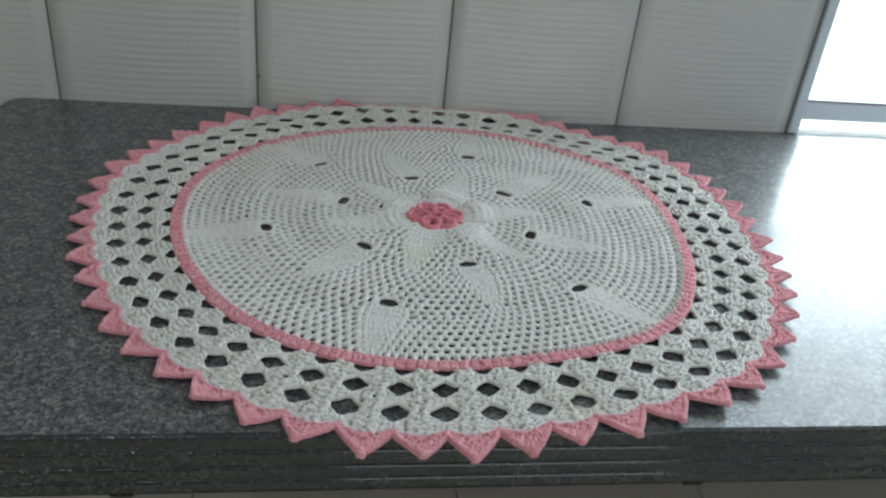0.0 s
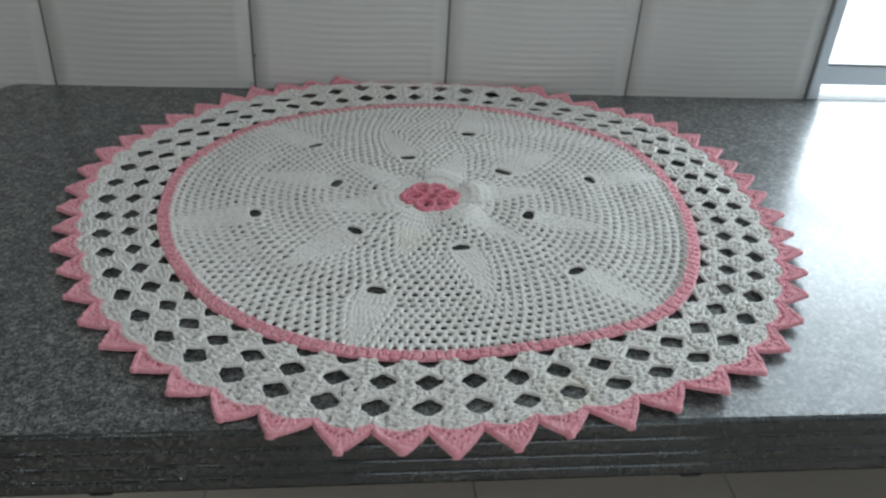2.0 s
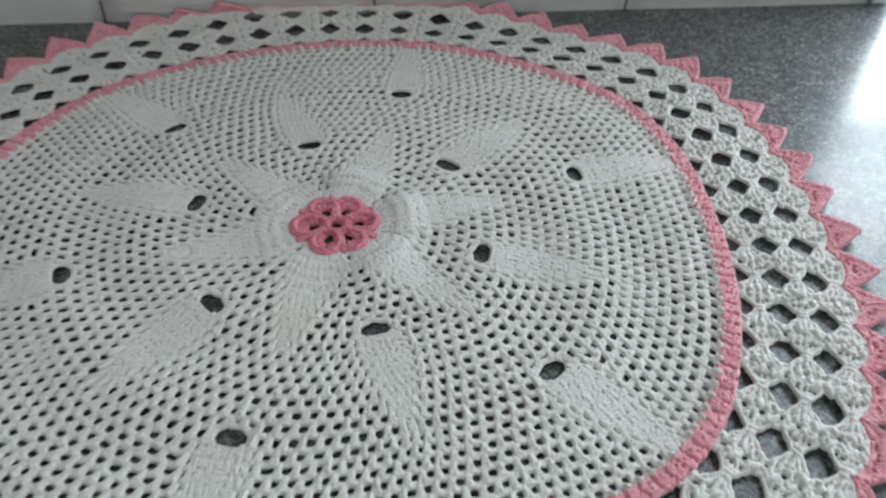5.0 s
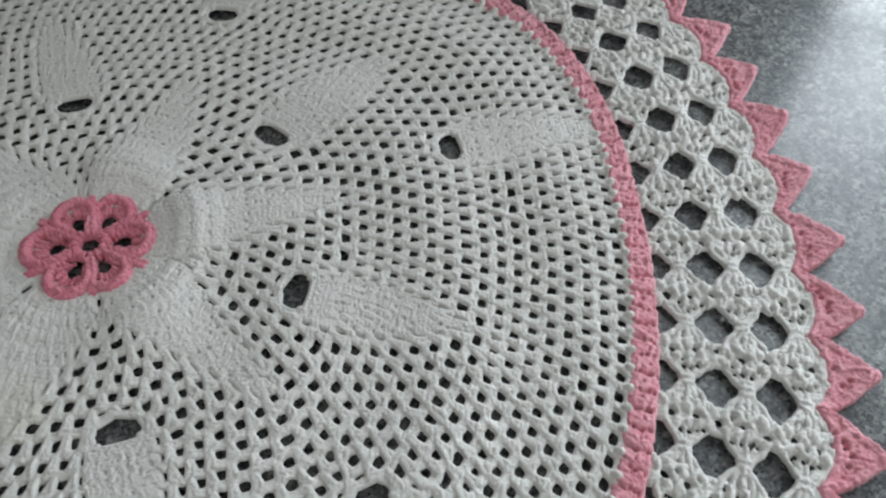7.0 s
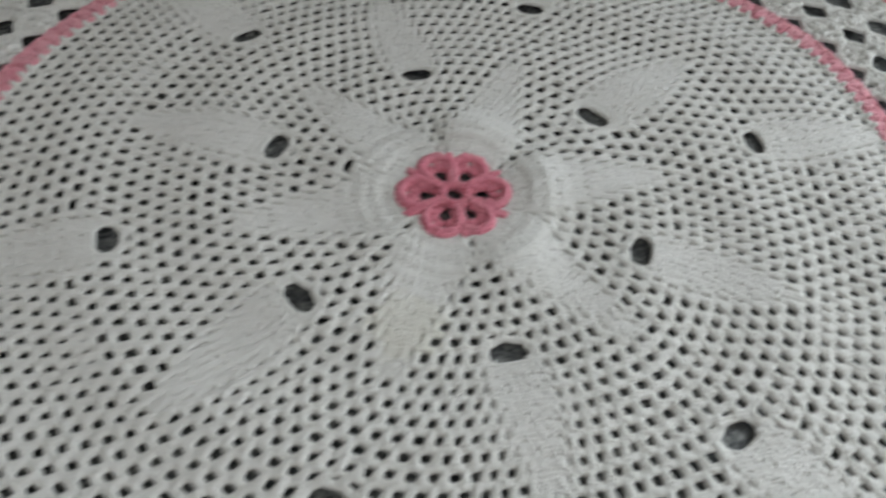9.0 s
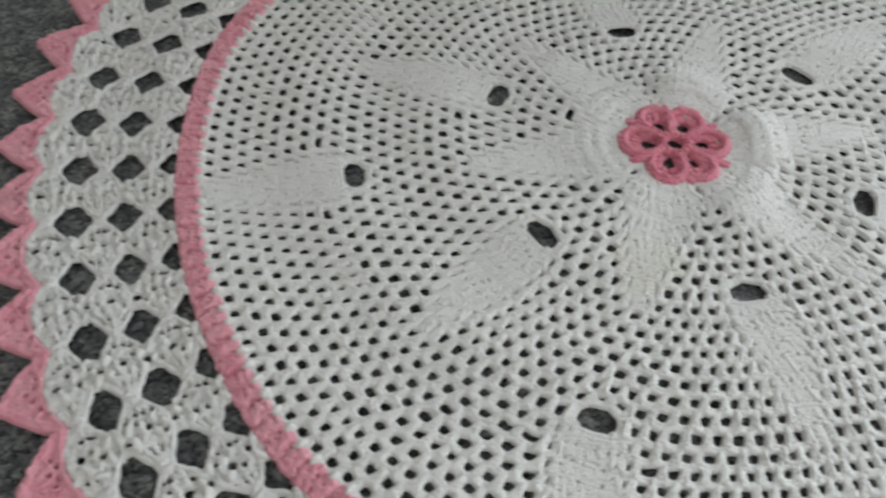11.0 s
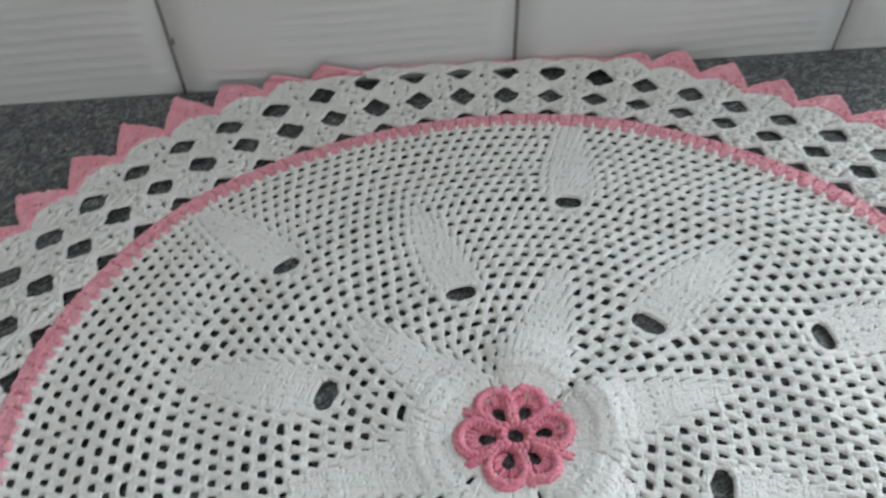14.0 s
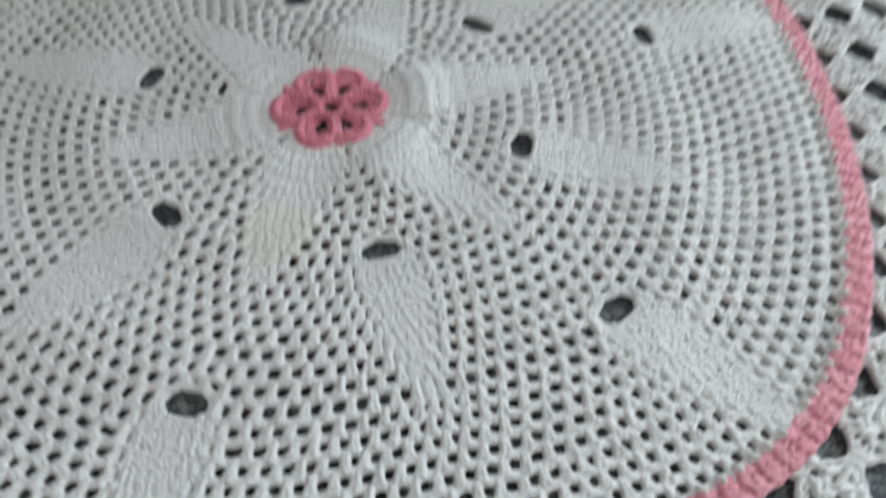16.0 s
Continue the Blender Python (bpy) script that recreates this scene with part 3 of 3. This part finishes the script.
    if rho1 == ROUNDS[-1]:
        # the last round grips the pink ring in small teeth
        for d in now:
            t = np.linspace(0, 1, 5)
            ground_work.add(0.2458 + (0.0032 + jit(0.0004)) * t, d + jit(0.05 * cell) + 0 * t, 0.0030 + 0.0016 * np.sin(math.pi * t * 0.8), 0.0013 * SOFT5)
    previous = sorted(now)

tagged(ground_work.mesh("open_mesh_ground", YARN_WHITE, doily, "white cotton filet mesh in a brick pattern"), kind="stuff")
for n, st in enumerate(leaf_work):
    st.mesh("leaf", YARN_WHITE, doily, "leaf of close white stitches", 0.00046, 0.0009)

# pink ring: stitches in plump bars, with creases between
ring_work = Strands()
N = 190
t = np.linspace(0, 1, 6)
for k in range(N):
    d, wide = k * 360 / N + jit(0.12), 360 / N
    for side in (-0.27, 0.0, 0.27):
        wave = 0.10 * wide * np.sin(math.pi * (2 * t + rng.random()))
        ring_work.add(0.2488 + 0.0094 * t + jit(0.0003), d + side * wide + wave, 0.0022 + 0.0007 * np.sin(math.pi * t) - 0.0009 * abs(side) + jit(0.0002), 0.0017 + 0.0002 * np.sin(9 * t + 6 * rng.random()))
    for r in (0.2496, 0.2530, 0.2564):
        ring_work.add(r + jit(0.0006) + 0.0011 * t, d + jit(0.1) + wide * 0.5 * (t - 0.5), 0.0030 + jit(0.0004) + 0 * t, np.full(6, 0.0013))
        ring_work.pit(r + 0.0019 + jit(0.0007), d + wide * (0.5 + jit(0.08)), 0.0008, 0.0022)
    ring_work.pit(0.2535 + jit(0.0012), d + jit(0.25), 0.0007, 0.0018)
for rho, z, r in ((0.2586, 0.0026, 0.0013), (0.2586, 0.0012, 0.0014), (0.2496, 0.0010, 0.0018), (0.2522, 0.0010, 0.0018), (0.2550, 0.0010, 0.0018)):
    for k in range(90):
        a = np.linspace(k * 4, k * 4 + 4, 7)
        ring_work.add(rho + 0.0005 * np.sin(a * 3.1), a, z + 0.0005 * np.sin(a * 3.3), np.full(7, r))
tagged(ring_work.mesh("pink_ring", YARN_PINK_LIT, doily, "raised ring of pink stitches"), kind="stuff")

# white edging: columns of puffed stitches, tied to each other by fans of legs that meet in a knot
KNOTS = (0.2725, 0.2970, 0.3215)
for c in range(POINTS):
    st = Strands()
    t = np.linspace(0, 1, 12)
    for u in (-0.15, -0.05, 0.05, 0.15):
        st.add(0.2600 + 0.0705 * t, edge_angle(c + u * (1 + 0.12 * np.sin(t * 17.4 + c))), 0.0006 + 0 * t, np.full(12, 0.0020))
    # puffs in slanting pairs, row by row
    t5 = np.linspace(0, 1, 6)
    for i, rho in enumerate(np.arange(0.2626, 0.3315, 0.0051)):
        near = min(abs(rho - k) for k in KNOTS)
        for side in (-1, 1):
            lean = (0.0020 if i % 2 else -0.0017) + jit(0.0005)
            st.add(rho + jit(0.0005) + lean * (2 * t5 - 1), edge_angle(c + jit(0.012) + side * (0.02 + 0.17 * t5)), 0.0018 + 0.0007 * np.sin(math.pi * t5) + jit(0.0003), (0.0018 + jit(0.0002)) * np.array([0.85, 1, 1.05, 1.05, 1, 0.85]))
            if near < 0.0062:
                st.add(rho + jit(0.0006) - lean * (2 * t5 - 1), edge_angle(c + jit(0.01) + side * (0.16 + 0.09 * t5)), 0.0016 + 0.0008 * np.sin(math.pi * t5) + jit(0.0003), (0.0015 + jit(0.0002)) * np.array([0.9, 1, 1, 1, 0.95, 0.8]))
        if i % 2:
            st.add(rho + jit(0.0006) + 0.0016 * t5, edge_angle(c + jit(0.02) + 0.14 * (t5 - 0.5)), 0.0024 + 0.0008 * np.sin(math.pi * t5) + jit(0.0003), 0.0014 * np.array([0.85, 1, 1, 1, 1, 0.85]))
    for rho in np.arange(0.2652, 0.3280, 0.0102):
        st.pit(rho + jit(0.0006), float(edge_angle(c + jit(0.035))), 0.0014 + abs(jit(0.0003)), 0.0055)
        st.pit(rho + 0.0051 + jit(0.0006), float(edge_angle(c + 0.13 * rng.choice((-1, 1)) + jit(0.03))), 0.0011 + abs(jit(0.0002)), 0.0040)
    for k in KNOTS:
        for side in (-1, 1):
            for up, u, size in ((-0.0017, 0.265, 0.0011), (0.0017, 0.265, 0.0011), (-0.0046, 0.23, 0.0010), (0.0046, 0.23, 0.0010)):
                if rng.random() < 0.75:
                    st.pit(k + up + jit(0.0004), float(edge_angle(c + side * (u + jit(0.02)))), size + jit(0.0001), 0.0060)
    # legs of the fans, meeting in a knot between this column and the next
    v = np.linspace(-1.12, 1.12, 23)
    for k in KNOTS:
        mid_u, mid_r = jit(0.015), jit(0.0004)
        waist = 0.0018 + abs(jit(0.0004))
        for s in (-1.0, -0.5, 0.0, 0.5, 1.0):
            spread = waist + np.interp(np.abs(v), [0, 0.2, 0.78, 1.12], [0, 0.0005, 0.0056, 0.0073])
            wander = 0.0003 * np.sin(5 * v + 6 * rng.random())
            st.add(k + mid_r + s * spread + wander, edge_angle(c + 0.5 + mid_u * np.clip(1 - np.abs(v), 0, 1) + 0.335 * v + jit(0.006)), 0.0017 + 0.0003 * np.abs(v) + 0.0004 * (abs(s) < 0.3) + jit(0.0002),
                   0.00128 + jit(0.0001) + 0.00022 * np.sin(13 * v + 6 * rng.random()))
        g = np.linspace(-1, 1, 5)
        for off in (-0.05, 0.05):
            st.add(k + mid_r + 0.0026 * g, edge_angle(c + 0.5 + mid_u + off + jit(0.02) * g), 0.0022 + 0.0008 * (1 - g * g), 0.0012 * SOFT5)
    # rounded outer end
    w = np.linspace(-1, 1, 13)
    for rho, z, r in ((0.3252, 0.0018, 0.0015), (0.3226, 0.0012, 0.0018)):
        st.add(rho + 0.0055 * (1 - w * w) + 0.0003 * np.sin(14 * w + c), edge_angle(c + 0.45 * w), z + 0.0005 * np.sin(17 * w + c), np.full(13, r))
    st.mesh("shell_column", YARN_WHITE, doily, "", 0.00048, 0.0011, 0.00021, 0.00022)

# pink points: rows of stitches over the rounded end, a thick cord along both sides and a knob at the tip
for c in range(POINTS):
    st = Strands()
    skew, tip = SKEW[c], 0.3502 + jit(0.0008)
    w = np.linspace(-1, 1, 13)
    for rho, z, r in ((0.3274, 0.0026, 0.0015), (0.3296, 0.0014, 0.0020)):
        st.add(rho + 0.0058 * (1 - w * w), edge_angle(c + 0.47 * w), z + 0.0004 * np.sin(15 * w), np.full(13, r))

    def side_rho(f):
        return 0.3280 + (tip - 0.3280) * (1 - abs(f)) ** 0.85

    # a thin backing, and plump stitches fanning from the base to the sides
    for f in (0.08, 0.32, 0.56, 0.78):
        g = np.linspace(-1, 1, 7)
        st.add(0.3322 + (tip - 0.3322) * f - 0.002 * np.abs(g), edge_angle(c + skew * f + (0.41 * (1 - f) + 0.01) * g), 0.0009 + 0.0003 * np.cos(3 * g), np.full(7, 0.0026))
    t = np.linspace(0, 1, 7)
    for n, f in enumerate(np.linspace(-0.8, 0.8, 8) + rng.normal(0, 0.025, 8)):
        low, high = 0.3288 + 0.0048 * (1 - f * f), side_rho(f) - 0.0008
        for side in (-1, 1):
            turn = 0.30 * f + (0.47 * f - 0.30 * f) * t ** 1.4 * 0.8 + side * (0.014 + 0.018 * t) + skew * t
            st.add(low + (high - low) * t, edge_angle(c + turn + 0.006 * np.sin(9 * t + 6 * rng.random())), 0.0022 + 0.0006 * np.sin(math.pi * t) + jit(0.0003), 0.00125 + 0.0002 * np.sin(14 * t + 6 * rng.random()))
        if n < 7 and rng.random() < 0.8:
            st.pit(low + 0.0012 + 0.4 * max(high - low, 0.001) * rng.random(), float(edge_angle(c + 0.33 * (f + 0.115))), 0.0009 + abs(jit(0.0002)), 0.0042)
    # cord of chain stitches, raised over the rest
    for side in (-1, 1):
        e = np.linspace(0, 1, 17)
        rho = 0.3280 + (tip - 0.3280) * e
        turn = side * 0.50 * (1 - e ** 1.3) + skew * e
        st.add(rho - 0.0026, edge_angle(c + turn * 0.9), 0.0010 + 0 * e, np.full(17, 0.0016))
        for n in range(9):
            e = (n + np.linspace(0, 1.35, 6)) / 9.4
            turn = side * 0.50 * (1 - np.minimum(e, 1) ** 1.3) + skew * e
            for off in (-0.0008, 0.0008):
                st.add(0.3274 + (tip - 0.3274) * e + off * np.sin(np.linspace(0.3, 2.8, 6)), edge_angle(c + turn + side * off * 14), 0.0024 + 0.0007 * np.sin(np.linspace(0, math.pi, 6)) + jit(0.0003), (0.00130 + jit(0.0001)) * np.array([0.75, 1, 1.05, 1.05, 1, 0.75]))
    g = np.linspace(-1, 1, 5)
    for rho, r in ((tip - 0.0014, 0.0021), (tip + 0.0006, 0.0018)):
        st.add(rho + jit(0.0003) + 0 * g, edge_angle(c + skew + jit(0.012) + 0.05 * g), 0.0024 + 0.0006 * (1 - g * g), r * SOFT5)
    st.mesh("edge_point", YARN_PINK_LIT, doily, "pink pointed edging stitch", 0.0005, 0.0012, 0.00028, 0.00030)

# pink flower in the middle: six lobed petals, each round an eyelet of its own, and cords between that end in knobs
heart = Strands()
t = np.linspace(0, 360, 37)
for rho, z, r in ((0.0056, 0.0030, 0.0011), (0.0074, 0.0040, 0.0012)):
    heart.add(rho + 0.0003 * np.sin(np.radians(t * 6)), t, z + 0.0004 * np.sin(np.radians(t * 12)), np.full(37, r))
for k in range(14):
    post(heart, 0.0052, 0.0092, k * 25.7, k * 25.7 + jit(4), 0.0010, 0.0036, 0.0046, 0.0036)
    heart.pit(0.0080 + jit(0.0004), k * 25.7 + 13, 0.0006, 0.0022)
flower = heart.mesh("flower_heart", YARN_PINK_SHADED, doily, "pink crocheted flower heart", 0.0003, 0.0008)
for k in range(6):
    st = Strands()
    mid = 2 + 60 * k + jit(3)
    grow, high = 1 + jit(0.035), jit(0.0004)

    def strand(px, py, z, r):
        st.add(1.08 * np.hypot(px, py), mid + np.degrees(np.arctan2(py, px)), z, r)

    # stitches fanning from the eyelet to the rim
    f = np.linspace(0, 1, 6)
    for a in np.radians(np.arange(-120, 121, 24) + rng.normal(0, 4, 11)):
        x0, y0 = 0.0138 + 0.0042 * np.cos(a), 0.0039 * np.sin(a)
        x1, y1 = 0.0174 + 0.0066 * grow * np.cos(a), 0.0066 * grow * np.sin(a)
        strand(x0 + (x1 - x0) * f, y0 + (y1 - y0) * f, 0.0022 + 0.0012 * f + jit(0.0003), 0.00095 + 0 * f)
    a = np.radians(np.linspace(-150, 150, 31))
    strand(0.0138 + 0.0045 * np.cos(a), 0.0042 * np.sin(a), 0.0010 + 0 * a, np.full(31, 0.0009))
    # rim: a thick plaited cord in short twisted links
    for n, a0 in enumerate(range(-126, 127, 18)):
        g = np.radians(np.linspace(a0 - 13, a0 + 13, 6))
        w = np.linspace(-0.0008, 0.0008, 6)
        strand(0.0174 + (0.0074 + w) * grow * np.cos(g), (0.0076 + w) * grow * np.sin(g), 0.0042 + high + jit(0.0003) + 0.0003 * np.sin(3 * w / 0.0008), 0.0013 * np.array([0.75, 1, 1, 1, 1, 0.75]))
        px, py = 0.0174 + 0.0066 * grow * math.cos(g[0]), 0.0067 * grow * math.sin(g[0])
        st.pit(math.hypot(px, py), mid + math.degrees(math.atan2(py, px)), 0.0006, 0.0024)
        g = g + math.radians(9)
        strand(0.0174 + (0.0089 - w) * grow * np.cos(g), (0.0088 - w) * grow * np.sin(g), 0.0032 + high + jit(0.0003) + 0 * g, 0.0013 * np.array([0.75, 1, 1, 1, 1, 0.75]))
    a = np.radians(np.linspace(-126, 126, 27))
    strand(0.0174 + 0.0082 * grow * np.cos(a), 0.0083 * grow * np.sin(a), 0.0014 + 0 * a, np.full(27, 0.0017))
    # cord of chain up the valley between two petals
    for n in range(5):
        r0 = 0.0086 + 0.0032 * n
        f = np.linspace(0, 1, 5)
        for side in (-1, 1):
            rr = r0 + 0.0036 * f
            st.add(rr, mid + 30 + np.degrees(side * 0.0015 * np.sin(math.pi * f) / rr) + jit(0.6), 0.0044 - 0.0002 * n + 0.0004 * np.sin(math.pi * f), 0.0011 * SOFT5)
    f = np.linspace(0, 1, 5)
    for side in (-0.0009, 0.0, 0.0009):
        rr = 0.0232 + (0.0052 + jit(0.0006)) * f
        st.add(rr, mid + 30 + np.degrees((side + jit(0.0004) * f) / rr), 0.0034 - 0.0006 * f + jit(0.0002), 0.0012 * SOFT5)
    st.mesh("petal", YARN_PINK_SHADED, flower, "", 0.0003, 0.0008, 0.00018, 0.00030)


# ---- wall tiles and floor tiles ----
def wave_tile():
    w, h, nx, nz = 0.2943, 0.5996, 12, 440
    bm = bmesh.new()
    grid = []
    for j in range(nz + 1):
        row = []
        for i in range(nx + 1):
            x, z = w * i / nx, h * j / nz
            drift = 0.007 * noise.noise(Vector((x * 6, 3.1, z * 4))) + 0.002 * noise.noise(Vector((x * 20, 9.0, z * 15)))
            amp = 0.00023 * (1 + 0.5 * noise.noise(Vector((x * 9, 5.5, z * 14))))
            edge = 0.0012 if i in (0, nx) else 0.0
            row.append(bm.verts.new((x, -0.0090 + amp * math.sin(2 * math.pi * (z + drift) / 0.0108) + edge, z)))
        grid.append(row)
    for j in range(nz):
        for i in range(nx):
            bm.faces.new((grid[j][i], grid[j][i + 1], grid[j + 1][i + 1], grid[j + 1][i]))
    rim = [grid[0][i] for i in range(nx + 1)] + [grid[j][nx] for j in range(1, nz + 1)] + [grid[nz][i] for i in range(nx - 1, -1, -1)] + [grid[j][0] for j in range(nz - 1, 0, -1)]
    back = [bm.verts.new((v.co.x, -0.001, v.co.z)) for v in rim]
    for i in range(len(rim)):
        j = (i + 1) % len(rim)
        bm.faces.new((rim[j], rim[i], back[i], back[j]))
    me = bpy.data.meshes.new("wall_tile")
    bm.to_mesh(me)
    bm.free()
    me.materials.append(TILE)
    me.polygons.foreach_set("use_smooth", [True] * len(me.polygons))
    return me


tile_mesh = wave_tile()
for i in range(-7, 2):
    for j in range(-1, 2):
        t = new("wall_tile", tile_mesh)
        t.parent = wall_north
        t.location = (0.0535 + 0.2982 * i, TY, 0.6 * j - 0.012)
        t.scale.x = 1.042 if i == 1 else 1.0

structure("grout_joint", "grey cement grout lump between wall tiles", "grout", GROUT, (-0.2472, -0.2418, TY - 0.0105, TY - 0.002, 0.046, 0.052), bevel=0.001)

tile = bmesh.new()
box(tile, 0.0015, 0.5395, 0.0015, 0.5395, -0.008, 0.0, 0.0015)
floor_mesh = bpy.data.meshes.new("floor_tile")
tile.to_mesh(floor_mesh)
tile.free()
floor_mesh.materials.append(FLOOR_TILE)
for i in range(-5, 4):
    for j in range(-5, 2):
        t = new("floor_tile", floor_mesh)
        t.parent = floor
        # the rows along the walls are cut to fit
        x0, x1 = max(0.149 + 0.541 * i, X0), min(0.149 + 0.541 * (i + 1), X1)
        y0, y1 = max(-0.2 + 0.541 * j, Y0), min(-0.2 + 0.541 * (j + 1), TY)
        t.location = (x0, y0, FLOOR_Z)
        t.scale = ((x1 - x0) / 0.541, (y1 - y0) / 0.541, 1)
